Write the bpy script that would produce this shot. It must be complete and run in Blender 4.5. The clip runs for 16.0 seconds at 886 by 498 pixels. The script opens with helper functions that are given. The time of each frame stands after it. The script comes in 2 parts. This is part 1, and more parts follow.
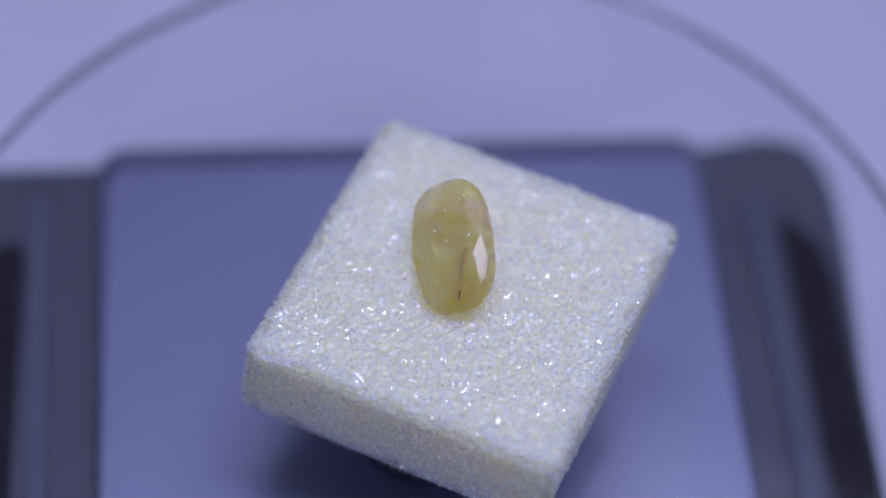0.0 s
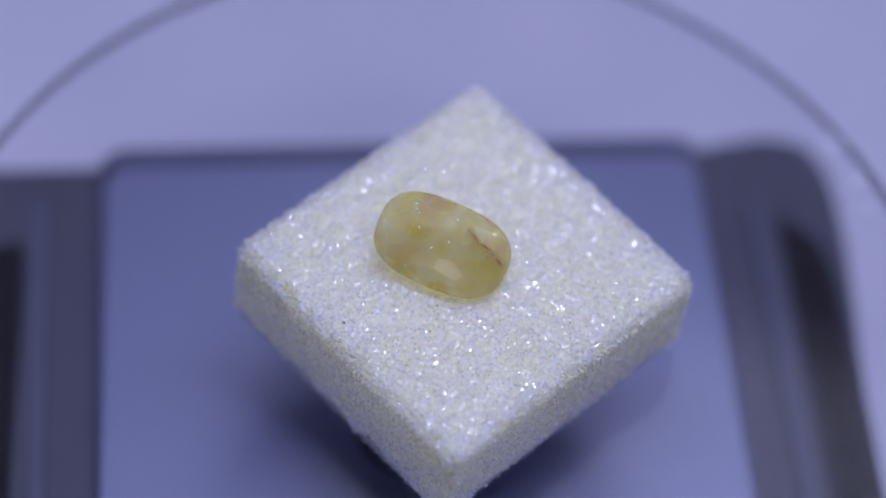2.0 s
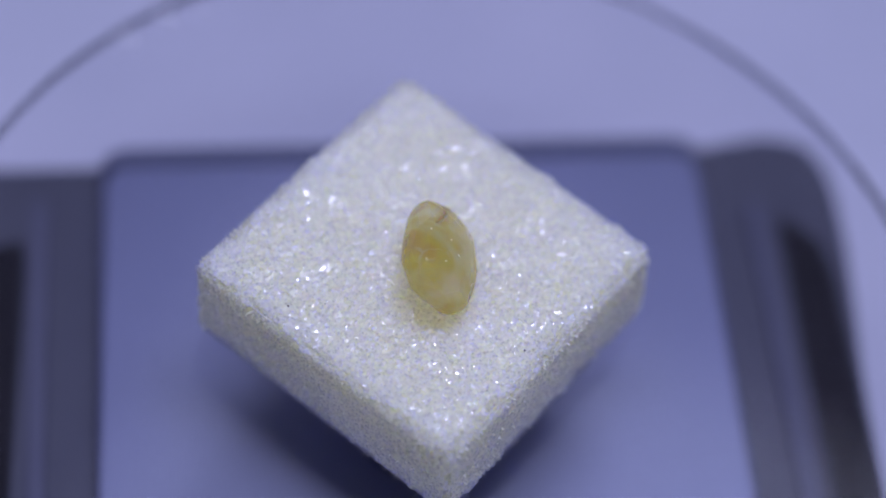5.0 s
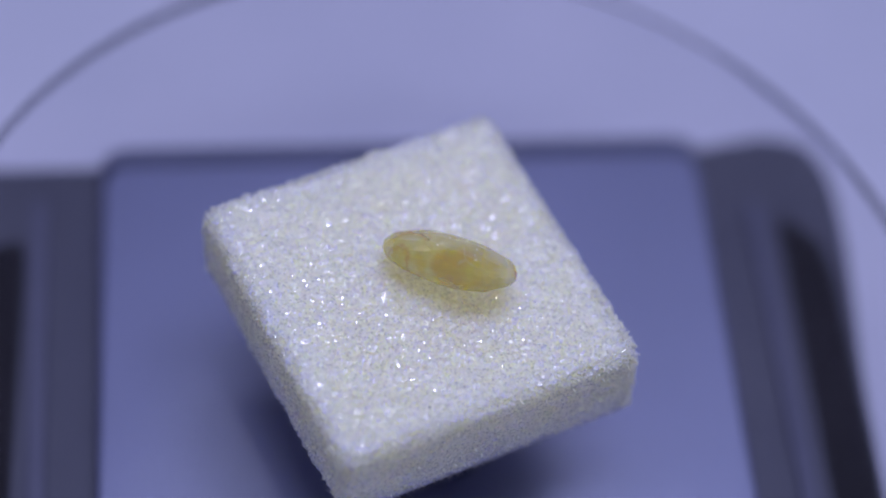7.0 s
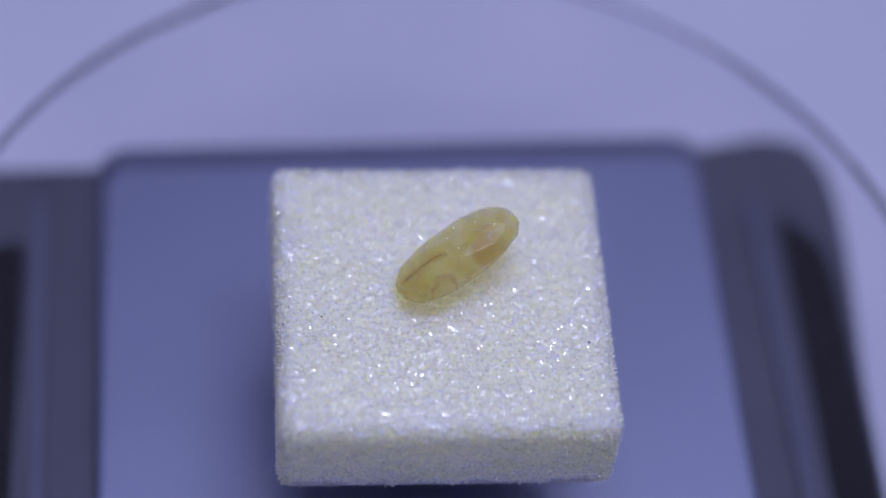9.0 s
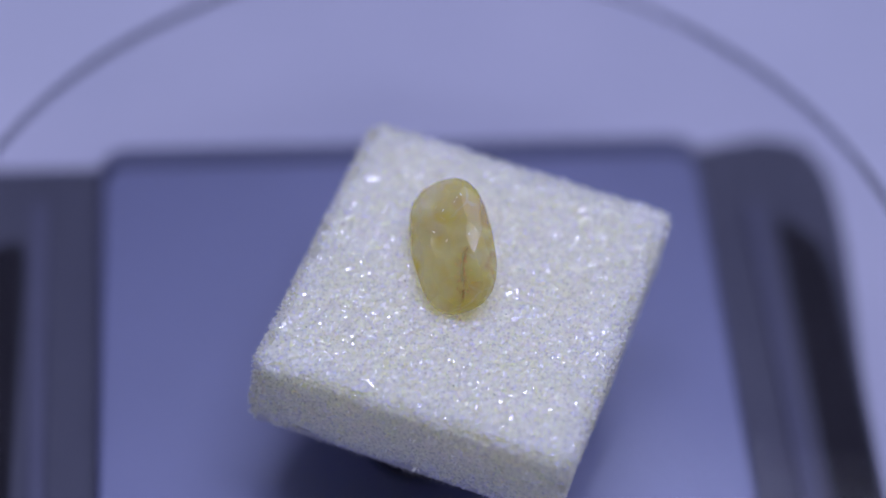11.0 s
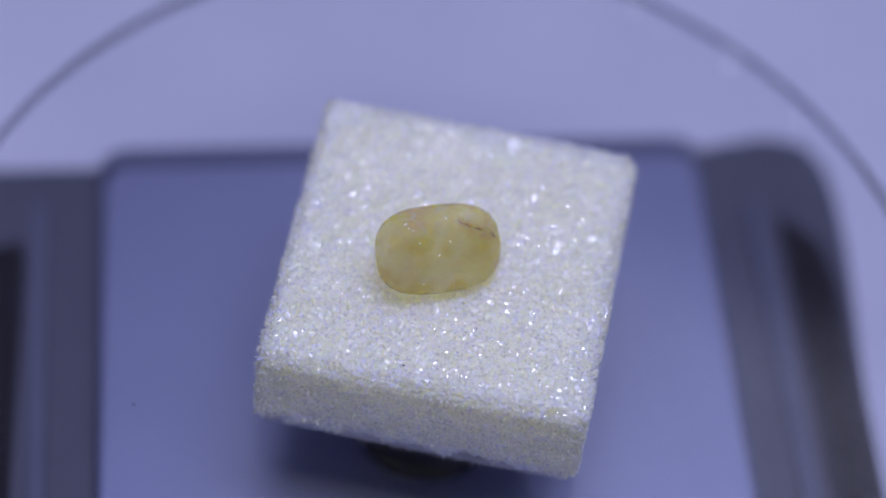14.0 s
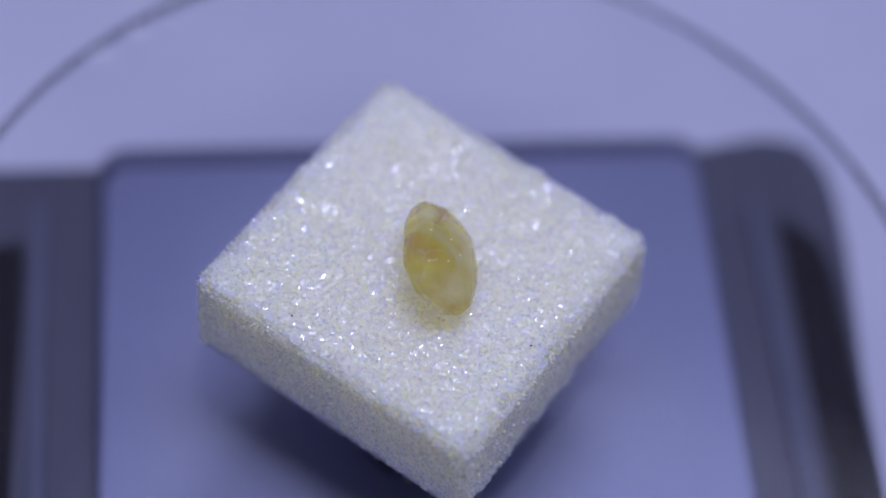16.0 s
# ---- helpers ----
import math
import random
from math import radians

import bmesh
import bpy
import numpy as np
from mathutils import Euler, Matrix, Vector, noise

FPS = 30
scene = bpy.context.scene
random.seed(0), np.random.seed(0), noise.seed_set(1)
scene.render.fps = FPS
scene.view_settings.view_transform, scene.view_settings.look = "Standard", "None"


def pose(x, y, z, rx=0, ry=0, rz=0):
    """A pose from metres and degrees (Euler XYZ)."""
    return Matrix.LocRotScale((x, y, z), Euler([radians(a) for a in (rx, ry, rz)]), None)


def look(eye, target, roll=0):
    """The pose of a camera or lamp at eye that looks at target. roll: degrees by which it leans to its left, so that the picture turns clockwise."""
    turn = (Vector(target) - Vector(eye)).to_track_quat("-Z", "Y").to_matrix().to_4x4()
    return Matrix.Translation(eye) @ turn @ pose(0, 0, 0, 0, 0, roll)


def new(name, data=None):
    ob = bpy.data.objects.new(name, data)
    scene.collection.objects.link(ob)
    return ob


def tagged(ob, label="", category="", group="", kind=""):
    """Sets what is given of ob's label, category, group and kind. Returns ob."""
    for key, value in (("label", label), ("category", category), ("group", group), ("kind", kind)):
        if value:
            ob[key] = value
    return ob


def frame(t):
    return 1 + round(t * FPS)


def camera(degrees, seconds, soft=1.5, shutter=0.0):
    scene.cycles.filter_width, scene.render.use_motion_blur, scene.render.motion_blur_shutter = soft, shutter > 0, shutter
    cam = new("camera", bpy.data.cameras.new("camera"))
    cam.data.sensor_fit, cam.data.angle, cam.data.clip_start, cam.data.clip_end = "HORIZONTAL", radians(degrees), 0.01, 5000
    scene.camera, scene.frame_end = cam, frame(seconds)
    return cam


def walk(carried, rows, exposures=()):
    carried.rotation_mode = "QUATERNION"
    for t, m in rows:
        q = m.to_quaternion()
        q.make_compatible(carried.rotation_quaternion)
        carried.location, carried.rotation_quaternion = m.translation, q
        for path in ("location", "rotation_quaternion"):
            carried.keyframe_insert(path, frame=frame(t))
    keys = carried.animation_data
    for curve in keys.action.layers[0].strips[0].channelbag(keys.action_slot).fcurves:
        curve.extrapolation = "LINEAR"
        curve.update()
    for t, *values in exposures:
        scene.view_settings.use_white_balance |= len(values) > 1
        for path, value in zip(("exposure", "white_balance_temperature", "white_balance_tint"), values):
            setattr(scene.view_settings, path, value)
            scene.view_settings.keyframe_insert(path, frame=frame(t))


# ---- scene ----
TURN = (35.6981, -4.3035, 6.1499)
EYE = (0.0, -0.12511, 0.21608)
FLOOR_TO_TOP = 0.040          # height of the foam's top face above the floor
SPIN = 33.108                 # degrees a second, anticlockwise from above
CLIP = 16.0

cam = camera(20.206, CLIP, soft=1.6)
cam.data.dof.use_dof = True
cam.data.dof.focus_distance = 0.212
cam.data.dof.aperture_fstop = 7.4
HOLD = pose(*EYE, *TURN)
walk(cam, [(0.0, HOLD), (CLIP, HOLD)], exposures=[(0.0, 0.0), (CLIP, 0.0)])

# ---- light ----
world = bpy.data.worlds.new("world")
world.use_nodes = True
world.node_tree.nodes["Background"].inputs[0].default_value = (0.55, 0.58, 1.0, 1)
world.node_tree.nodes["Background"].inputs[1].default_value = 0.15
scene.world = world


def area_lamp(name, eye, target, sx, sy, watts, color):
    data = bpy.data.lights.new(name, "AREA")
    data.shape, data.size, data.size_y = "RECTANGLE", sx, sy
    data.energy, data.color = watts, color
    ob = new(name, data)
    ob.matrix_world = look(eye, target)
    return ob


# a row of cold white diodes under the roof of the box
area_lamp("led_and_fill_light", (0.022, -0.034, 0.52), (0.022, -0.034, 0.04), 0.29, 0.10, 1.52, (0.63, 0.66, 1.0))
# unseen second lamp, added to brighten the panel's near side and fill shadows
area_lamp("led_and_fill_light", (0.08, 0.20, 0.54), (0.03, 0.04, 0.04), 0.30, 0.20, 0.36, (0.63, 0.66, 1.0))


# ---- materials ----
def material(name, color, rough=0.5, metal=0.0, spec=0.5):
    m = bpy.data.materials.new(name)
    m.use_nodes = True
    b = m.node_tree.nodes["Principled BSDF"]
    b.inputs["Base Color"].default_value = (*color, 1)
    b.inputs["Roughness"].default_value = rough
    b.inputs["Metallic"].default_value = metal
    b.inputs["Specular IOR Level"].default_value = spec
    return m, m.node_tree, b


def add(tree, kind, **values):
    node = tree.nodes.new(kind)
    for key, value in values.items():
        node.inputs[key.replace("_", " ")].default_value = value
    return node


def coords(tree):
    return tree.nodes.new("ShaderNodeTexCoord").outputs["Object"]


def noise_tex(tree, vec, scale, detail=4.0, rough=0.55):
    node = add(tree, "ShaderNodeTexNoise", Scale=scale, Detail=detail, Roughness=rough)
    tree.links.new(vec, node.inputs["Vector"])
    return node.outputs["Fac"]


def ramp(tree, fac, stops):
    node = tree.nodes.new("ShaderNodeValToRGB")
    els = node.color_ramp.elements
    while len(els) < len(stops):
        els.new(0.5)
    for el, (pos, col) in zip(els, stops):
        el.position, el.color = pos, (*col, 1) if len(col) == 3 else col
    tree.links.new(fac, node.inputs["Fac"])
    return node.outputs["Color"]


def mix(tree, fac, a, b, mode="MIX"):
    node = tree.nodes.new("ShaderNodeMix")
    node.data_type, node.blend_type = "RGBA", mode
    for value, socket in ((fac, node.inputs["Factor"]), (a, node.inputs["A"]), (b, node.inputs["B"])):
        if isinstance(value, bpy.types.NodeSocket):
            tree.links.new(value, socket)
        else:
            socket.default_value = value if isinstance(value, float) else (*value, 1)
    for ins in node.inputs:
        if ins.type == "RGBA" and ins.name in "AB":
            src = a if ins.name == "A" else b
            if isinstance(src, bpy.types.NodeSocket):
                tree.links.new(src, ins)
            else:
                ins.default_value = (*src, 1)
    return [o for o in node.outputs if o.type == "RGBA"][0]


def math_node(tree, op, a, b=None, clamp=False):
    node = tree.nodes.new("ShaderNodeMath")
    node.operation, node.use_clamp = op, clamp
    for value, socket in ((a, node.inputs[0]), (b, node.inputs[1])):
        if value is None:
            continue
        if isinstance(value, bpy.types.NodeSocket):
            tree.links.new(value, socket)
        else:
            socket.default_value = value
    return node.outputs[0]


def vec_node(tree, op, a, b=None):
    node = tree.nodes.new("ShaderNodeVectorMath")
    node.operation = op
    for value, socket in ((a, node.inputs[0]), (b, node.inputs[1])):
        if value is None:
            continue
        if isinstance(value, bpy.types.NodeSocket):
            tree.links.new(value, socket)
        else:
            socket.default_value = value
    return node.outputs["Value" if op in ("LENGTH", "DISTANCE", "DOT_PRODUCT") else 0]


def bump(tree, bsdf, height, strength, distance):
    node = add(tree, "ShaderNodeBump", Strength=strength, Distance=distance)
    tree.links.new(height, node.inputs["Height"])
    tree.links.new(node.outputs["Normal"], bsdf.inputs["Normal"])
    return node


def plain_material(name, dark, light, scale, rough, spec=0.5, fine=0.0):
    """Two tones mingled by coarse and fine noise."""
    m, t, b = material(name, light, rough, 0.0, spec)
    v = coords(t)
    coarse = ramp(t, noise_tex(t, v, scale), [(0.35, dark), (0.65, light)])
    t.links.new(coarse, b.inputs["Base Color"])
    if fine:
        bump(t, b, noise_tex(t, v, scale * 40, 2.0), fine, 0.0002)
    return m


def foam_material():
    """Cream packing foam: deep scattering cells, some of them closed by small mirror-like films that catch the light."""
    m, t, b = material("cream_foam", (0.86, 0.86, 0.74), 0.45, 0.0, 0.5)
    v = coords(t)
    tone = ramp(t, noise_tex(t, v, 120.0, 3.0), [(0.3, (0.89, 0.87, 0.67)), (0.7, (0.925, 0.905, 0.73))])
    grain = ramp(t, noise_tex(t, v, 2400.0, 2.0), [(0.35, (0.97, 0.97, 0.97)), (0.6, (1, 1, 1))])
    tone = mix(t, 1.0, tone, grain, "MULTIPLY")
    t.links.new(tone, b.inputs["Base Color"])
    b.inputs["Subsurface Weight"].default_value = 1.0
    b.inputs["Subsurface Radius"].default_value = (1.0, 0.92, 0.26)
    b.inputs["Subsurface Scale"].default_value = 0.0055
    cells = add(t, "ShaderNodeTexVoronoi", Scale=2300.0, Randomness=1.0)
    t.links.new(v, cells.inputs["Vector"])
    bump(t, b, cells.outputs["Distance"], 0.14, 0.0003)
    geo = t.nodes.new("ShaderNodeNewGeometry")
    ragged = add(t, "ShaderNodeTexNoise", Scale=5200.0, Detail=1.0)
    t.links.new(v, ragged.inputs["Vector"])
    vr = vec_node(t, "ADD", v, vec_node(t, "MULTIPLY", vec_node(t, "SUBTRACT", ragged.outputs["Color"], (0.5, 0.5, 0.5)), (0.00022, 0.00022, 0.00022)))
    # thin clear films over the cells; each faces its own way and fills only part of its cell
    def film_cells(scale, lean_by, wide, share=1.0):
        films = add(t, "ShaderNodeTexVoronoi", Scale=scale, Randomness=1.0)
        t.links.new(vr, films.inputs["Vector"])
        lean = vec_node(t, "SUBTRACT", films.outputs["Color"], (0.5, 0.5, 0.5))
        lean = vec_node(t, "MULTIPLY", lean, (lean_by, lean_by, lean_by))
        facing = vec_node(t, "NORMALIZE", vec_node(t, "ADD", geo.outputs["Normal"], lean))
        closed = math_node(t, "GREATER_THAN", vec_node(t, "DOT_PRODUCT", films.outputs["Color"], (0.0, 0.0, 1.0)), 1.0 - share)
        return facing, math_node(t, "MULTIPLY", math_node(t, "LESS_THAN", films.outputs["Distance"], wide), closed)

    facing, inside = film_cells(3800.0, 1.0, 0.54)
    t.links.new(facing, b.inputs["Coat Normal"])
    t.links.new(inside, b.inputs["Coat Weight"])
    b.inputs["Coat Roughness"].default_value = 0.08
    b.inputs["Coat IOR"].default_value = 1.8
    # larger, duller ones, and a few taut bright ones
    layer = b.outputs[0]
    for scale, lean_by, wide, share, gloss_rough, weight in ((2300.0, 1.0, 0.60, 1.0, 0.24, 0.055), (3400.0, 0.85, 0.50, 0.30, 0.09, 0.22)):
        facing, inside = film_cells(scale, lean_by, wide, share)
        gloss = t.nodes.new("ShaderNodeBsdfGlossy")
        gloss.inputs["Color"].default_value = (0.95, 0.95, 0.98, 1)
        gloss.inputs["Roughness"].default_value = gloss_rough
        t.links.new(facing, gloss.inputs["Normal"])
        blend = t.nodes.new("ShaderNodeMixShader")
        t.links.new(math_node(t, "MULTIPLY", inside, weight), blend.inputs[0])
        t.links.new(layer, blend.inputs[1])
        t.links.new(gloss.outputs[0], blend.inputs[2])
        layer = blend.outputs[0]
    t.links.new(blend.outputs[0], t.nodes["Material Output"].inputs["Surface"])
    return m


def gem_material():
    """Milky pale yellow stone with amber clouds, healed cracks and a rusty vein."""
    m, t, b = material("yellow_stone", (0.8, 0.72, 0.4), 0.07, 0.0, 0.5)
    v = coords(t)
    warp = add(t, "ShaderNodeTexNoise", Scale=260.0, Detail=5.0, Roughness=0.6)
    t.links.new(v, warp.inputs["Vector"])
    wob = vec_node(t, "SUBTRACT", warp.outputs["Color"], (0.5, 0.5, 0.5))
    vw = vec_node(t, "ADD", v, vec_node(t, "MULTIPLY", wob, (0.0022, 0.0022, 0.0022)))
    body = ramp(t, noise_tex(t, v, 300.0, 3.0), [(0.34, (0.60, 0.48, 0.07)), (0.48, (0.70, 0.62, 0.23)), (0.66, (0.77, 0.71, 0.38))])

    def near(point, radius):
        d = vec_node(t, "DISTANCE", vw, point)
        return math_node(t, "SUBTRACT", 1.0, math_node(t, "DIVIDE", d, radius), clamp=True)

    col = body
    yellow, amber, rosy, pale = (0.60, 0.46, 0.015), (0.56, 0.30, 0.015), (0.58, 0.36, 0.17), (0.80, 0.75, 0.49)
    for point, radius, tint, gain in (((0.0004, 0.0006, 0.0018), 0.0034, pale, 0.4),
                                      ((-0.0026, 0.0020, 0.0012), 0.0026, pale, 0.45),
                                      ((0.0042, 0.0014, 0.0012), 0.0018, pale, 0.5),
                                      ((0.0030, -0.0028, 0.0008), 0.0030, yellow, 1.6),
                                      ((0.0028, -0.0024, 0.0012), 0.0012, amber, 1.3),
                                      ((0.0027, -0.0009, 0.0018), 0.0014, yellow, 1.2),
                                      ((0.0048, -0.0012, 0.0004), 0.0016, yellow, 1.2),
                                      ((0.0026, 0.0032, 0.0003), 0.0017, yellow, 1.5),
                                      ((-0.0009, 0.0034, 0.0004), 0.0015, yellow, 1.5),
                                      ((0.0003, 0.0002, 0.0020), 0.0010, yellow, 0.6),
                                      ((-0.0050, -0.0006, 0.0004), 0.0020, yellow, 1.1),
                                      ((-0.0046, -0.0014, 0.0009), 0.0012, amber, 0.8),
                                      ((-0.0050, 0.0014, 0.0000), 0.0015, rosy, 0.8),
                                      ((0.0028, 0.0012, -0.0017), 0.0023, amber, 1.8),
                                      ((0.0018, -0.0031, -0.0003), 0.0019, amber, 1.7),
                                      ((0.0052, 0.0013, 0.0000), 0.0012, amber, 1.1),
                                      ((0.0036, -0.0006, -0.0016), 0.0026, yellow, 1.6),
                                      ((-0.0044, 0.0010, -0.0010), 0.0020, yellow, 1.2),
                                      ((0.0002, 0.0024, -0.0012), 0.0022, pale, 0.8)):
        col = mix(t, math_node(t, "MULTIPLY", near(point, radius), gain * 1.5, clamp=True), col, tint)
    # the vein: a jagged rusty line below the crown's edge
    sep = t.nodes.new("ShaderNodeSeparateXYZ")
    t.links.new(vw, sep.inputs[0])
    x, y = sep.outputs["X"], sep.outputs["Y"]
    line = math_node(t, "ABSOLUTE", math_node(t, "ADD", math_node(t, "ADD", y, math_node(t, "MULTIPLY", x, 0.43)), 0.0028))
    thin = math_node(t, "SUBTRACT", 1.0, math_node(t, "DIVIDE", line, 0.00016), clamp=True)
    span = math_node(t, "MULTIPLY", math_node(t, "LESS_THAN", x, -0.0012), math_node(t, "GREATER_THAN", x, -0.0054))
    spots = ramp(t, noise_tex(t, v, 1500.0, 3.0), [(0.42, (0, 0, 0)), (0.55, (1, 1, 1))])
    vein = math_node(t, "MULTIPLY", math_node(t, "MULTIPLY", thin, span), spots)
    halo = math_node(t, "SUBTRACT", 1.0, math_node(t, "DIVIDE", line, 0.0008), clamp=True)
    halo = math_node(t, "MULTIPLY", math_node(t, "MULTIPLY", halo, span), 0.8)
    col = mix(t, halo, col, (0.56, 0.36, 0.08))
    col = mix(t, vein, col, (0.16, 0.05, 0.01))
    # a faint rusty ring round a healed flaw
    ring = math_node(t, "ABSOLUTE", math_node(t, "SUBTRACT", vec_node(t, "DISTANCE", vw, (-0.0030, -0.0027, -0.0004)), 0.0013))
    ring = math_node(t, "SUBTRACT", 1.0, math_node(t, "DIVIDE", ring, 0.00022), clamp=True)
    col = mix(t, math_node(t, "MULTIPLY", ring, 0.7), col, (0.46, 0.22, 0.06))
    # pale healed cracks
    crack = add(t, "ShaderNodeTexVoronoi", Scale=300.0)
    crack.feature = "DISTANCE_TO_EDGE"
    t.links.new(vw, crack.inputs["Vector"])
    torn = ramp(t, noise_tex(t, v, 420.0, 2.0), [(0.50, (0, 0, 0)), (0.62, (1, 1, 1))])
    web = math_node(t, "MULTIPLY", math_node(t, "MULTIPLY", math_node(t, "LESS_THAN", crack.outputs["Distance"], 0.025), 0.28), torn)
    col = mix(t, web, col, (0.90, 0.85, 0.68))
    t.links.new(col, b.inputs["Base Color"])
    # half clear: part of the light goes straight through, tinted
    clear = t.nodes.new("ShaderNodeBsdfTransparent")
    clear.inputs[0].default_value = (0.975, 0.950, 0.79, 1)
    blend = t.nodes.new("ShaderNodeMixShader")
    blend.inputs[0].default_value = 0.39
    t.links.new(clear.outputs[0], blend.inputs[1])
    t.links.new(b.outputs[0], blend.inputs[2])
    t.links.new(blend.outputs[0], t.nodes["Material Output"].inputs["Surface"])
    b.inputs["IOR"].default_value = 1.76
    b.inputs["Subsurface Weight"].default_value = 1.0
    b.inputs["Subsurface Radius"].default_value = (1.0, 0.8, 0.35)
    b.inputs["Subsurface Scale"].default_value = 0.0022
    b.inputs["Transmission Weight"].default_value = 0.25
    return m


def clear_material():
    """A thin clear sheet: what is behind shows through, with a faint mirror on top."""
    m, t, b = material("clear_acrylic", (0.97, 0.98, 1.0), 0.0)
    t.nodes.remove(b)
    clear = t.nodes.new("ShaderNodeBsdfTransparent")
    clear.inputs[0].default_value = (0.985, 0.985, 0.995, 1)
    gloss = t.nodes.new("ShaderNodeBsdfGlossy")
    gloss.inputs["Roughness"].default_value = 0.03
    edge = add(t, "ShaderNodeFresnel", IOR=1.28)
    blend = t.nodes.new("ShaderNodeMixShader")
    t.links.new(edge.outputs[0], blend.inputs[0])
    t.links.new(clear.outputs[0], blend.inputs[1])
    t.links.new(gloss.outputs[0], blend.inputs[2])
    t.links.new(blend.outputs[0], t.nodes["Material Output"].inputs["Surface"])
    return m


def scuff_material():
    m, t, b = material("pale_scuff", (0.8, 0.8, 0.88), 0.7)
    clear = t.nodes.new("ShaderNodeBsdfTransparent")
    blend = t.nodes.new("ShaderNodeMixShader")
    patchy = ramp(t, noise_tex(t, coords(t), 900.0, 3.0), [(0.4, (0, 0, 0)), (0.75, (0.3, 0.3, 0.3))])
    t.links.new(patchy, blend.inputs[0])
    t.links.new(clear.outputs[0], blend.inputs[1])
    t.links.new(b.outputs[0], blend.inputs[2])
    t.links.new(blend.outputs[0], t.nodes["Material Output"].inputs["Surface"])
    return m


M_SCUFF = scuff_material()


def rim_material():
    m, t, b = material("acrylic_edge", (0.16, 0.17, 0.22), 0.15, 0.0, 0.5)
    b.inputs["Transmission Weight"].default_value = 0.75
    b.inputs["IOR"].default_value = 1.49
    return m


M_RIM = rim_material()
M_FOAM, M_GEM, M_CLEAR = foam_material(), gem_material(), clear_material()
M_FLOOR = plain_material("lavender_sheet", (0.57, 0.58, 0.70), (0.64, 0.64, 0.76), 22.0, 0.9, 0.1, 0.1)
M_WALL = plain_material("grey_box_lining", (0.55, 0.55, 0.56), (0.59, 0.59, 0.60), 6.0, 0.7, 0.3, 0.1)
M_PANEL = plain_material("blue_grey_cell", (0.096, 0.111, 0.228), (0.112, 0.127, 0.256), 60.0, 0.42, 0.5, 0.05)
M_PANEL.node_tree.nodes["Principled BSDF"].inputs["IOR"].default_value = 3.2
M_PANEL.node_tree.nodes["Principled BSDF"].inputs["Specular Tint"].default_value = (0.78, 0.80, 1.0, 1)
M_BODY = plain_material("slate_plastic", (0.076, 0.078, 0.112), (0.090, 0.092, 0.126), 70.0, 0.5, 0.4, 0.15)
M_RIDGE = plain_material("grey_plastic", (0.100, 0.103, 0.158), (0.114, 0.116, 0.172), 70.0, 0.6, 0.4, 0.1)
M_LIP = plain_material("slate_lip", (0.105, 0.114, 0.190), (0.118, 0.127, 0.206), 70.0, 0.5, 0.4, 0.1)
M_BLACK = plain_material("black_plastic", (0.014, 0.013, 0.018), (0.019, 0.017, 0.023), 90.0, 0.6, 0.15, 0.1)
M_BACK = plain_material("backing_film", (0.52, 0.52, 0.58), (0.64, 0.63, 0.68), 300.0, 0.6, 0.3, 0.2)
M_DUST = plain_material("dark_dust", (0.02, 0.015, 0.01), (0.05, 0.04, 0.03), 4000.0, 0.8, 0.2)
M_STRAND = plain_material("cream_strand", (0.80, 0.79, 0.66), (0.88, 0.87, 0.74), 500.0, 0.4, 0.5)
M_RUST = plain_material("rust_grain", (0.20, 0.06, 0.015), (0.36, 0.14, 0.04), 3000.0, 0.5, 0.3)
M_GLINT_FLAKE = plain_material("pale_glint_flake", (0.85, 0.80, 0.62), (0.92, 0.89, 0.78), 3000.0, 0.15, 0.8)
M_LINT = plain_material("white_lint", (0.75, 0.75, 0.78), (0.85, 0.85, 0.86), 900.0, 0.6, 0.3)


# ---- building helpers ----
def mesh_of(name, bm, mat, smooth=False):
    me = bpy.data.meshes.new(name)
    bm.normal_update()
    bm.to_mesh(me)
    bm.free()
    me.materials.append(mat)
    if smooth:
        me.polygons.foreach_set("use_smooth", [True] * len(me.polygons))
    return me


def part(name, bm, mat, parent=None, label="", smooth=False):
    ob = new(name, mesh_of(name, bm, mat, smooth))
    if parent:
        ob.parent = parent
    return tagged(ob, label)


def box(lo, hi, bevel=0.0, segments=2):
    bm = bmesh.new()
    bmesh.ops.create_cube(bm, size=1.0)
    for vert in bm.verts:
        vert.co = Vector([lo[i] + (vert.co[i] + 0.5) * (hi[i] - lo[i]) for i in range(3)])
    if bevel:
        bmesh.ops.bevel(bm, geom=bm.edges[:], offset=bevel, segments=segments, affect="EDGES", profile=0.5)
    return bm


def plate(outline, z0, z1, bevel=0.0, segments=2):
    """A flat outline raised from z0 to z1, with its upper rim rounded."""
    bm = bmesh.new()
    low = [bm.verts.new((x, y, z0)) for x, y in outline]
    top = [bm.verts.new((x, y, z1)) for x, y in outline]
    n = len(outline)
    bm.faces.new(low[::-1])
    cap = bm.faces.new(top)
    for i in range(n):
        bm.faces.new((low[i], low[(i + 1) % n], top[(i + 1) % n], top[i]))
    if bevel:
        bmesh.ops.bevel(bm, geom=cap.edges[:], offset=bevel, segments=segments, affect="EDGES", profile=0.5)
    return bm


def round_rect(x0, x1, y0, y1, r, steps=6):
    pts = []
    for cx, cy, a in ((x1 - r, y1 - r, 0), (x0 + r, y1 - r, 90), (x0 + r, y0 + r, 180), (x1 - r, y0 + r, 270)):
        for i in range(steps + 1):
            q = radians(a + 90 * i / steps)
            pts.append((cx + r * math.cos(q), cy + r * math.sin(q)))
    return pts


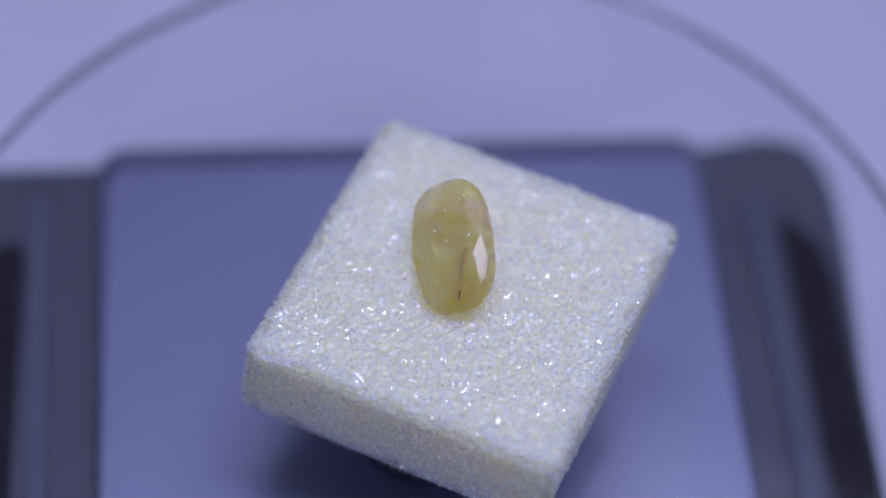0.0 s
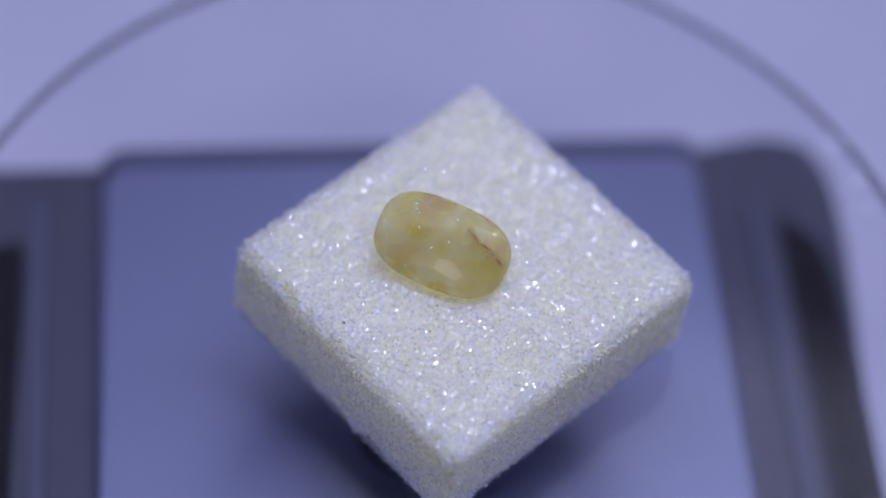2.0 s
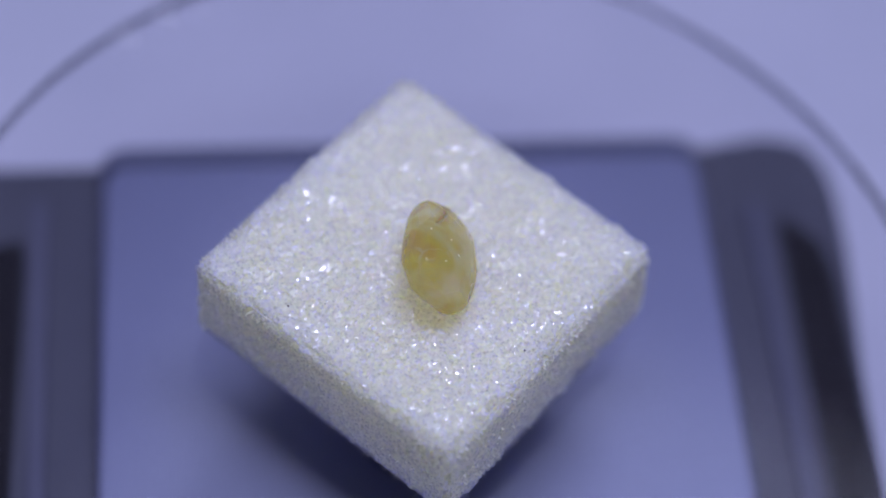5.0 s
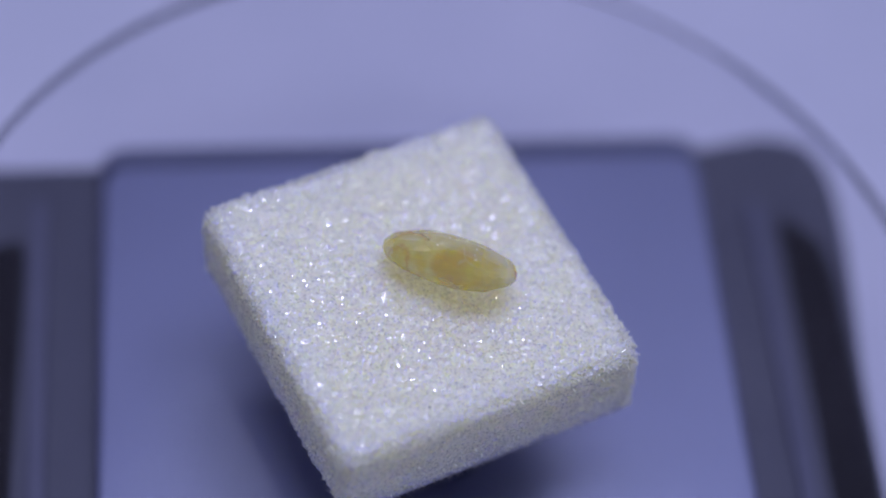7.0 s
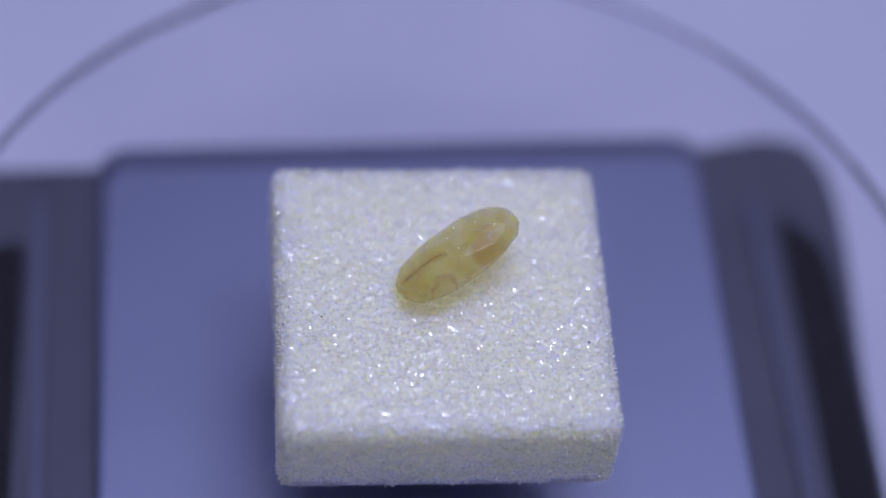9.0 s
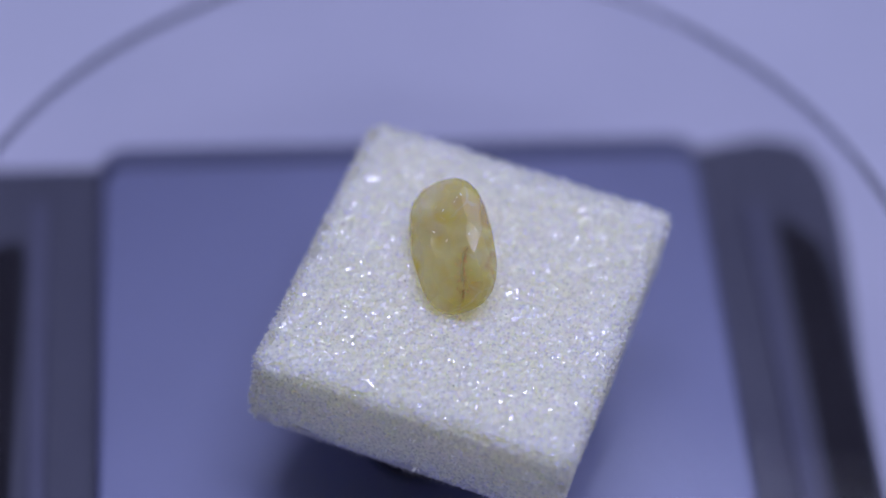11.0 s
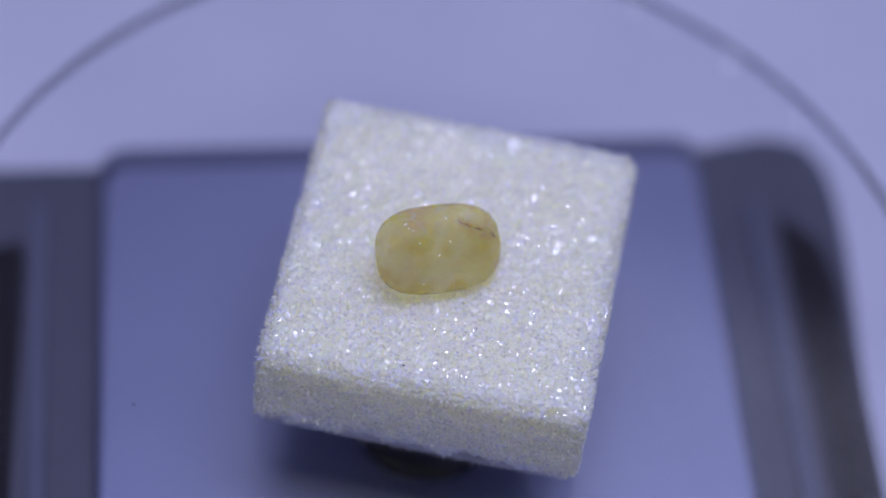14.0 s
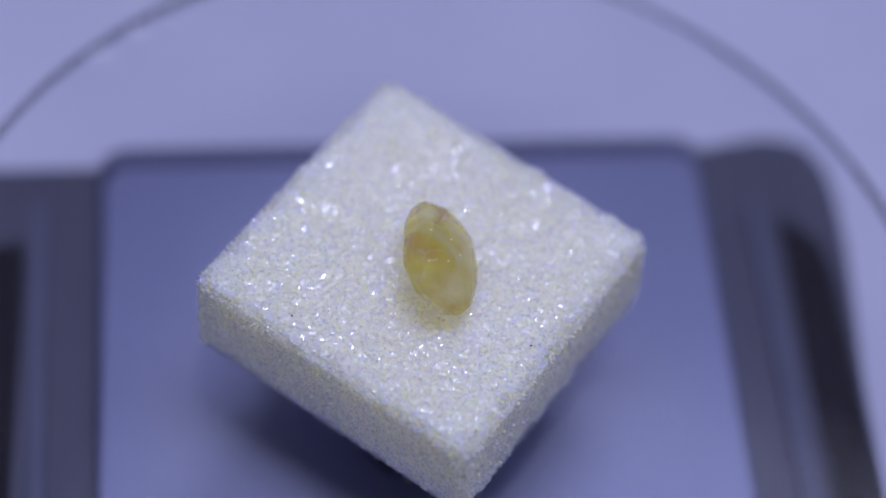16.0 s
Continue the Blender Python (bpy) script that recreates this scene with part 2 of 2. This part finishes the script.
def lathe(profile, steps):
    """Turns (radius, height) pairs round the z axis into a closed solid."""
    bm = bmesh.new()
    rings = [[bm.verts.new((r * math.cos(2 * math.pi * i / steps), r * math.sin(2 * math.pi * i / steps), z)) for i in range(steps)] for r, z in profile]
    for a, b in zip(rings, rings[1:]):
        for i in range(steps):
            bm.faces.new((a[i], a[(i + 1) % steps], b[(i + 1) % steps], b[i]))
    bm.faces.new(rings[0][::-1])
    bm.faces.new(rings[-1])
    return bm


def lathe_ring(r0, r1, z0, z1, steps):
    """A flat ring with a rounded outer edge."""
    profile = [(r0, z0), (r1 - 0.00006, z0), (r1, z0 + 0.00008), (r1, z1 - 0.00008), (r1 - 0.00006, z1), (r0, z1)]
    bm = bmesh.new()
    rings = [[bm.verts.new((r * math.cos(2 * math.pi * i / steps), r * math.sin(2 * math.pi * i / steps), z)) for i in range(steps)] for r, z in profile]
    for a, b in zip(rings, rings[1:] + rings[:1]):
        for i in range(steps):
            bm.faces.new((a[i], a[(i + 1) % steps], b[(i + 1) % steps], b[i]))
    return bm


# ---- the photo box ----
def photo_box():
    half, high, thick = 0.45, 0.60, 0.02
    def wall(name, lo, hi, mat, label, cat):
        ob = part(name, box(lo, hi), mat)
        tagged(ob, label, cat, kind="structure")
    wall("floor", (-half, -half, -thick), (half, half, 0.0), M_FLOOR, "smooth lavender white sheet under the stand", "floor")
    wall("ceiling", (-half, -half, high), (half, half, high + thick), M_WALL, "plain grey lining over the stand", "ceiling")
    wall("wall_north", (-half, half, 0), (half, half + thick, high), M_WALL, "plain grey lining wall", "wall")
    wall("wall_south", (-half, -half - thick, 0), (half, -half, high), M_WALL, "plain grey lining wall", "wall")
    wall("wall_east", (half, -half - thick, 0), (half + thick, half + thick, high), M_WALL, "plain grey lining wall", "wall")
    wall("wall_west", (-half - thick, -half - thick, 0), (-half, half + thick, high), M_WALL, "plain grey lining wall", "wall")


# ---- the rotating stand ----
PANEL_TOP = FLOOR_TO_TOP - 0.024
DISC_TOP = FLOOR_TO_TOP - 0.0098
# the disc sits a little askew on its shaft
ASKEW = Vector((0, 0, 1)).rotation_difference(Vector((-0.0330, 0.0152, 1))).to_matrix().to_4x4()


def rotating_stand():
    stand = new("rotating_stand")
    tagged(stand, "slate plastic rotating display stand with a clear round top", "display stand")
    stand.matrix_world = pose(0, 0, 0, 0, 0, 11.0)
    z = PANEL_TOP
    shell = [(-0.0440, -0.036), (0.0438, -0.036), (0.0440, 0.004), (0.0452, 0.0200), (0.0452, 0.0270), (0.0447, 0.0310),
             (0.0439, 0.0338), (0.0425, 0.0350), (0.0409, 0.0346), (0.0388, 0.0339), (0.0310, 0.0336), (-0.0425, 0.0335), (-0.0440, 0.0322)]
    part("body", plate(shell, 0.0, z - 0.003, 0.0012, 3), M_BODY, stand, "dark slate plastic housing")
    lip = [(-0.0304, 0.0308), (0.0306, 0.0312), (0.0303, 0.0326), (0.0286, 0.0333), (-0.0282, 0.0332), (-0.0300, 0.0322)]
    part("rear_lip", plate(lip, z - 0.0031, z + 0.0001, 0.0005, 2), M_LIP, stand, "slate lip behind the solar panel")
    cell = [(-0.0314, -0.031), (0.0306, -0.031), (0.0305, 0.0292), (0.0300, 0.0304), (0.0288, 0.0311), (-0.0284, 0.0307), (-0.0296, 0.0300), (-0.0301, 0.0285)]
    part("solar_panel", plate(cell, z - 0.0028, z, 0.0005, 2), M_PANEL, stand, "flat blue grey solar panel")
    for x0, x1, y1 in ((-0.0375, -0.0357, 0.0285), (0.0354, 0.0372, 0.0262)):
        part("ridge", plate(round_rect(x0, x1, -0.033, y1, 0.0008, 3), z - 0.0031, z - 0.0022, 0.0003, 3), M_RIDGE, stand, "lighter grey raised rib")
    # the side slots' darkness, put into flat black strips; nothing is cut
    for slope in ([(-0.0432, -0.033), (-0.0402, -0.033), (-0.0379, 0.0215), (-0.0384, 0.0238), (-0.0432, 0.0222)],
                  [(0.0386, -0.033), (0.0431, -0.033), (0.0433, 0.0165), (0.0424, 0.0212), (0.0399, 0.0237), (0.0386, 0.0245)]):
        part("side_slot_strip", plate(slope, z - 0.0031, z - 0.0026, 0.0001, 1), M_BLACK, stand, "matt black strip drawn for a dark side slot")
    part("hub", lathe([(0.0070, z - 0.0005), (0.0070, z + 0.0006), (0.0067, z + 0.0010), (0.0062, z + 0.0012), (0.0060, DISC_TOP - 0.0030)], 48), M_BLACK, stand, "black round drive hub", True)
    disc = part("disc", lathe([(0.04625, -0.0010), (0.04645, -0.0008), (0.04645, -0.0002), (0.04625, 0.0)], 160), M_CLEAR, stand, "clear acrylic turning disc")
    part("rim", lathe_ring(0.04668, 0.04690, -0.0004, -0.0001, 160), M_RIM, disc, "cut grey edge of the clear disc")
    rng = random.Random(8)
    for x, y, size in ((37.8, -24.6, 1.1), (40.2, -20.6, 1.3), (23.2, -38.2, 1.0), (30.2, -33.0, 1.4), (35.0, -27.0, 0.8), (27.0, -36.0, 0.7)):
        scuff = speck(size * 0.001, rng.random())
        bmesh.ops.transform(scuff, matrix=Matrix.Translation((x * 0.001, y * 0.001, 0.00004)) @ Matrix.Diagonal((1.3, 0.8, 0.03, 1)), verts=scuff.verts[:])
        part("scuff", scuff, M_SCUFF, disc, "pale scuff mark")
    return stand, disc


# ---- foam and stone, at rest, before the turn ----
BLOCK = Matrix.Translation((0.0021, -0.0010, FLOOR_TO_TOP)) @ ASKEW @ pose(0, 0, 0, 0, 0, -18.3)
GEM_AXES = (0.00597, 0.00382, 0.00212)
GEM = Matrix.Translation((0.00044, 0.00072, FLOOR_TO_TOP + 0.00297)) @ Matrix(((-0.2443, -0.7864, -0.5674, 0), (0.9349, -0.0357, -0.3531, 0), (0.2574, -0.6167, 0.7439, 0), (0, 0, 0, 1)))


# the block was cut a little aslant: its foot lies aside of its top
LEAN = Matrix(((1, 0, 0.078, 0), (0, 1, 0, 0), (0, 0, 1, 0), (0, 0, 0, 1)))


def foam_height(q, torn):
    """Open cells and a rougher, sagging skin."""
    d = noise.voronoi(q * 2100.0)[0]
    fine = noise.noise(q * 1500.0)
    lumps = noise.noise(q * 620.0)
    broad = noise.noise(q * 170.0)
    return torn * (0.00026 * (0.45 - d[0]) + 0.00006 * fine + 0.00021 * lumps) + 0.00018 * broad


def foam_mesh(half, thick, step, r):
    """A box of fine squares, with rounded, crumbled edges."""
    verts, faces, index = [], [], {}
    size = (2 * half, 2 * half, thick)
    cuts = [round(s / step) for s in size]
    low = Vector((-half, -half, -thick))
    inner_lo, inner_hi = low + Vector((r, r, r)), low + Vector(size) - Vector((r, r, r))

    def vert(i, j, k):
        key = (i, j, k)
        if key not in index:
            p = low + Vector((size[0] * i / cuts[0], size[1] * j / cuts[1], size[2] * k / cuts[2]))
            core = Vector([min(max(p[a], inner_lo[a]), inner_hi[a]) for a in range(3)])
            out = (p - core).normalized()
            index[key] = len(verts)
            torn = 1.0 + 6.0 * (1.0 - max(abs(out.x), abs(out.y), abs(out.z)))
            verts.append(core + out * (r + foam_height(p, torn)))
        return index[key]

    for a, b, c in ((0, 1, 2), (1, 2, 0), (2, 0, 1)):
        for end in (0, cuts[c]):
            for i in range(cuts[a]):
                for j in range(cuts[b]):
                    quad = []
                    for di, dj in ((0, 0), (1, 0), (1, 1), (0, 1)):
                        key = [0, 0, 0]
                        key[a], key[b], key[c] = i + di, j + dj, end
                        quad.append(vert(*key))
                    faces.append(quad if end else quad[::-1])
    # the foam bulges a little against the stone that is pressed into it
    for p in verts:
        if p.z > -0.001:
            d = math.hypot((p.x + 0.0022) / 0.0050, (p.y - 0.0012) / 0.0050)
            e = math.hypot(p.x + 0.0016, p.y + 0.0016) / 0.0026
            p.z += 0.0003 * math.exp(-d * d) - 0.0009 * math.exp(-e * e)
    verts = [LEAN @ p for p in verts]
    me = bpy.data.meshes.new("foam")
    me.from_pydata(verts, [], faces)
    me.polygons.foreach_set("use_smooth", [True] * len(faces))
    me.materials.append(M_FOAM)
    me.update()
    return me


def foam_block():
    block = new("foam_block")
    tagged(block, "square cream white foam block lying on the clear disc", "foam block")
    foam = new("foam", foam_mesh(0.01435, 0.0092, 0.00011, 0.0011))
    foam.parent = block
    back = plate(round_rect(-0.0139, 0.0139, -0.0139, 0.0139, 0.0006, 3), -0.00975, -0.0090)
    bmesh.ops.transform(back, matrix=LEAN, verts=back.verts[:])
    part("backing", back, M_BACK, block, "thin greyish lilac backing layer")
    # torn threads of the backing that hang over its edge
    rng = random.Random(5)
    fringe = bmesh.new()
    for side in range(4):
        turn = Matrix.Rotation(side * math.pi / 2, 4, "Z")
        for k in range(800 if side == 2 else 420):
            u = rng.gauss(0.0, 0.0075) if side == 2 else rng.uniform(-0.0135, 0.0135)
            if abs(u) > 0.0136:
                continue
            long = rng.uniform(0.00016, 0.00070)
            p = Vector((0.0138, u, rng.uniform(-0.0097, -0.0089)))
            tip = p + Vector((rng.uniform(0.5, 1.3) * long, rng.uniform(-1.0, 1.0) * long, rng.uniform(-0.6, 0.4) * long))
            w = rng.uniform(0.00003, 0.00006)
            ring = [fringe.verts.new(turn @ (p + Vector(o))) for o in ((0, -w, -w), (0, w, -w), (0, 0, w))]
            end = fringe.verts.new(turn @ tip)
            fringe.faces.new(ring)
            for i in range(3):
                fringe.faces.new((ring[i], ring[(i + 1) % 3], end))
    # loose strands of torn cells along the block's edges
    strands = bmesh.new()
    h, r = 0.01435, 0.0011
    for k in range(3200):
        side, u, kind = k % 4, rng.uniform(-h, h), rng.random()
        turn = Matrix.Rotation(side * math.pi / 2, 4, "Z")
        q = rng.uniform(0, math.pi / 2)
        bent = Vector((math.cos(q), 0, math.sin(q)))
        if kind < 0.64:
            p, way = Vector((h - r, max(min(u, h - r), r - h), -r)) + bent * r, bent
        elif kind < 0.80:
            way = Vector((math.cos(q), math.sin(q), 0))
            p = Vector((h - r, h - r, rng.uniform(-0.0088, -r))) + way * r
        else:
            p, way = Vector((h, max(min(u, h - r), r - h), rng.uniform(-0.0088, -r))), Vector((1, 0, 0))
        p = p - way * 0.00012
        way = way + Vector((rng.uniform(-0.6, 0.6), rng.uniform(-0.6, 0.6), rng.uniform(-0.6, 0.6)))
        tip = p + way.normalized() * rng.uniform(0.00028, 0.00052)
        w = rng.uniform(0.00005, 0.00011)
        across = way.orthogonal().normalized() * w
        over = way.normalized().cross(across)
        ring = [strands.verts.new(turn @ (p + o)) for o in (across, over - across * 0.6, -over - across * 0.6)]
        end = strands.verts.new(turn @ tip)
        strands.faces.new(ring)
        for i in range(3):
            strands.faces.new((ring[i], ring[(i + 1) % 3], end))
    for loose_bits in (strands, fringe):
        bmesh.ops.transform(loose_bits, matrix=LEAN, verts=loose_bits.verts[:])
    tagged(part("torn_edge", strands, M_STRAND, block, "torn cream foam along the edges"), kind="stuff")
    tagged(part("fringe", fringe, M_BACK, block, "frayed lilac threads along the bottom edge"), kind="stuff")
    return block


def skin(bm, x, y):
    """The point of the stone's upper side over (x, y) in its own space."""
    best = 0.01
    for face in bm.faces:
        n, c = face.normal, face.calc_center_median()
        if n.z > 0.15:
            best = min(best, c.z - (n.x * (x - c.x) + n.y * (y - c.y)) / n.z)
    return Vector((x, y, best))


def gemstone():
    """A cushion cut: every facet is a cut along a plane that touches the stone's oval body."""
    a, b, c = GEM_AXES
    m = 2.75
    bm = bmesh.new()
    bmesh.ops.create_cube(bm, size=0.03)

    def cut(theta, phi, depth=1.0):
        ct, st = math.cos(radians(theta)), math.sin(radians(theta))
        cp, sp = math.cos(radians(phi)), math.sin(radians(phi))
        x = a * ct * math.copysign(abs(cp) ** (2 / m), cp)
        y = b * ct * math.copysign(abs(sp) ** (2 / m), sp)
        z = c * st
        rho = max((abs(x / a) ** m + abs(y / b) ** m) ** (1 / m), 1e-9)
        g = rho ** (2 - m)
        n = Vector((g * math.copysign(abs(x / a) ** (m - 1), x) / a, g * math.copysign(abs(y / b) ** (m - 1), y) / b, z / c / c)).normalized()
        res = bmesh.ops.bisect_plane(bm, geom=bm.verts[:] + bm.edges[:] + bm.faces[:], plane_co=Vector((x, y, z)) * depth, plane_no=n, clear_outer=True, dist=1e-7)
        rim = [e for e in res["geom_cut"] if isinstance(e, bmesh.types.BMEdge)]
        bmesh.ops.contextual_create(bm, geom=rim)

    rng = random.Random(4)
    for k in range(40):
        cut(rng.uniform(-2, 2), k * 9, 1.0)
    for k in range(20):
        cut(11, k * 18 + 9)
        cut(-13, k * 18 + 9)
    for k in range(8):
        cut(28, k * 45 - 67.5 + rng.uniform(-2, 2), 0.972 if k == 0 else 0.985)
        cut({0: 49, 1: 55}.get(k, 46), k * 45 - 90 + (-4 if k == 0 else rng.uniform(-2, 2)), 1.012 if k == 0 else 0.975)
        cut(66, k * 45 - 67.5 + rng.uniform(-2, 2), 0.958 if k == 0 else 0.968)
        cut(-34, k * 45 + rng.uniform(-2, 2), 0.985)
        cut(-56, k * 45 + 22.5, 0.98)
    cut(90, 0, 0.955)
    cut(-90, 0, 0.95)
    bmesh.ops.remove_doubles(bm, verts=bm.verts[:], dist=2e-5)
    bmesh.ops.bevel(bm, geom=bm.edges[:], offset=0.000035, segments=1, affect="EDGES", profile=0.6, clamp_overlap=True)
    bm.normal_update()
    body = bm.copy()
    ob = part("gemstone", bm, M_GEM)
    # rusty vein grains just under the crown, and pale flakes that paint tiny glints
    spots = random.Random(21)
    def vein_way(u):
        return -0.0013 - 0.0040 * u, -0.0023 + 0.0018 * u + 0.00010 * math.sin(7 * u) + 0.00003 * math.sin(31 * u)

    # the crack itself: a thin jagged thread, torn into a few lengths
    for u0, u1, wide in ((0.0, 0.15, 0.5), (0.08, 0.34, 0.9), (0.37, 0.58, 1.0), (0.64, 0.76, 0.8), (0.86, 1.0, 1.3)):
        thread, rings, n = bmesh.new(), [], 14
        for i in range(n + 1):
            x, y = vein_way(u0 + (u1 - u0) * i / n)
            p = skin(body, x, y + spots.gauss(0, 0.00002))
            w = 0.00006 * wide * (0.25 + math.sin(math.pi * i / n)) * spots.uniform(0.7, 1.3)
            rings.append([thread.verts.new(p + Vector(o)) for o in ((0, w, -0.00002), (0, 0, 0.000012), (0, -w, -0.00002))])
        for one, two in zip(rings, rings[1:]):
            for i in range(2):
                thread.faces.new((one[i], two[i], two[i + 1], one[i + 1]))
        part("vein", thread, M_RUST, ob, "thin rusty brown crack line")
    for k in range(30):
        x, y = vein_way(spots.uniform(0.25, 1.06))
        x, y = x + spots.gauss(0, 0.00025), y + spots.gauss(0.00015, 0.00036)
        grain = speck(spots.uniform(0.00003, 0.00007), spots.random())
        bmesh.ops.transform(grain, matrix=Matrix.Translation(skin(body, x, y)) @ pose(0, 0, 0, 0, 0, spots.uniform(-60, 10)) @ Matrix.Diagonal((spots.uniform(0.9, 2.4), spots.uniform(0.6, 1.1), 0.6, 1)), verts=grain.verts[:])
        part("vein_grain", grain, M_RUST, ob, "rusty brown vein grain")
    for k in range(10):
        x, y = spots.uniform(-0.0045, 0.0050), spots.uniform(-0.0028, 0.0028)
        if k < 4:
            x, y = spots.uniform(0.0020, 0.0048), spots.uniform(-0.0026, 0.0016)
        glint_flake = speck(spots.uniform(0.00004, 0.00009), spots.random())
        bmesh.ops.transform(glint_flake, matrix=Matrix.Translation(skin(body, x, y)) @ pose(0, 0, 0, 0, 0, spots.uniform(0, 180)) @ Matrix.Diagonal((spots.uniform(0.8, 2.2), 0.7, 0.6, 1)), verts=glint_flake.verts[:])
        part("glint_flake", glint_flake, M_GLINT_FLAKE, ob, "tiny pale flake coloured as a glint")
    body.free()
    return tagged(ob, "milky pale yellow faceted oval stone with rusty veins on foam", "gemstone")


def speck(size, seed):
    bm = bmesh.new()
    bmesh.ops.create_icosphere(bm, subdivisions=2, radius=size)
    rng = random.Random(seed)
    for vert in bm.verts:
        vert.co *= rng.uniform(0.6, 1.25)
        vert.co.z *= 0.6
    return bm


def fibre(length, thick, seed):
    """A curled thread, as a thin bent tube."""
    rng = random.Random(seed)
    bm = bmesh.new()
    bend, rings, n = rng.uniform(0.5, 1.4), [], 10
    for i in range(n + 1):
        s = i / n - 0.5
        p = Vector((s * length, bend * length * s * s, 0.15 * length * math.sin(5 * s) * s + thick))
        rings.append([bm.verts.new(p + Vector((0, thick * math.cos(q), thick * math.sin(q)))) for q in (0, 1.57, 3.14, 4.71)])
    for a, b in zip(rings, rings[1:]):
        for i in range(4):
            bm.faces.new((a[i], a[(i + 1) % 4], b[(i + 1) % 4], b[i]))
    bm.faces.new(rings[0][::-1])
    bm.faces.new(rings[-1])
    return bm


def dust():
    """Dark specks and pale threads on the foam and on the disc, with their resting poses."""
    made = []
    rng = random.Random(12)
    spots = [(-9.1, 4.7, 0.11), (11.0, 8.9, 0.10), (1.1, -11.8, 0.08), (-6.0, -2.0, 0.07), (4.6, -12.5, 0.07), (-3.4, -1.2, 0.07), (5.4, -4.2, 0.06), (9.0, -13.0, 0.06), (-11.6, -6.6, 0.07), (13.5, 1.5, 0.06), (-7.5, 9.8, 0.06), (8.2, 7.4, 0.05)]
    for x, y, size in spots:
        ob = part("dust_speck", speck(size * 0.001, rng.random()), M_DUST)
        tagged(ob, "tiny dark dust speck lying on the foam", "dust speck", "dust on the foam")
        made.append((ob, Matrix.Translation((x * 0.001, y * 0.001, FLOOR_TO_TOP + 0.0001 + 0.0000330 * x - 0.0000152 * y))))
    for x, y, size in ((-4.86, 27.4, 0.12), (20.0, -21.0, 0.07), (-27.0, -8.0, 0.06), (27.0, 14.0, 0.06)):
        ob = part("dust_speck", speck(size * 0.001, rng.random()), M_DUST)
        tagged(ob, "tiny dark dust speck lying on the clear disc", "dust speck", "dust on the disc")
        made.append((ob, Matrix.Translation((x * 0.001, y * 0.001, DISC_TOP + 0.00005 + 0.0000330 * x - 0.0000152 * y))))
    for x, y, z, length, rz in LINT:
        ob = part("lint_thread", fibre(length, 0.00003, x), M_LINT)
        tagged(ob, "short curled white lint thread by the foam", "lint thread", "lint on the stand")
        made.append((ob, pose(x, y, z, 0, 0, rz)))
    return made


LINT = ((-0.0108, 0.0054, FLOOR_TO_TOP - 0.0087, 0.0012, 70), (0.0042, -0.0135, FLOOR_TO_TOP + 0.0001, 0.0013, 20), (-0.0060, -0.0060, FLOOR_TO_TOP - 0.0001, 0.0010, 130))
photo_box()
stand, disc = rotating_stand()
block = foam_block()
gem = gemstone()
loose = dust()


def turning(rest):
    return [(k * 0.25, pose(0, 0, 0, 0, 0, SPIN * k * 0.25) @ rest) for k in range(int(CLIP * 4) + 1)]


def motions():
    seat = pose(0, 0, 0, 0, 0, -11.0) @ Matrix.Translation((0.00027, -0.00150, 0.0))
    walk(disc, [(t, seat @ m) for t, m in turning(Matrix.Translation((-0.0003, 0.0003, DISC_TOP)) @ ASKEW)])
    walk(block, turning(BLOCK))
    walk(gem, turning(GEM))
    for ob, rest in loose:
        walk(ob, turning(rest))


motions()
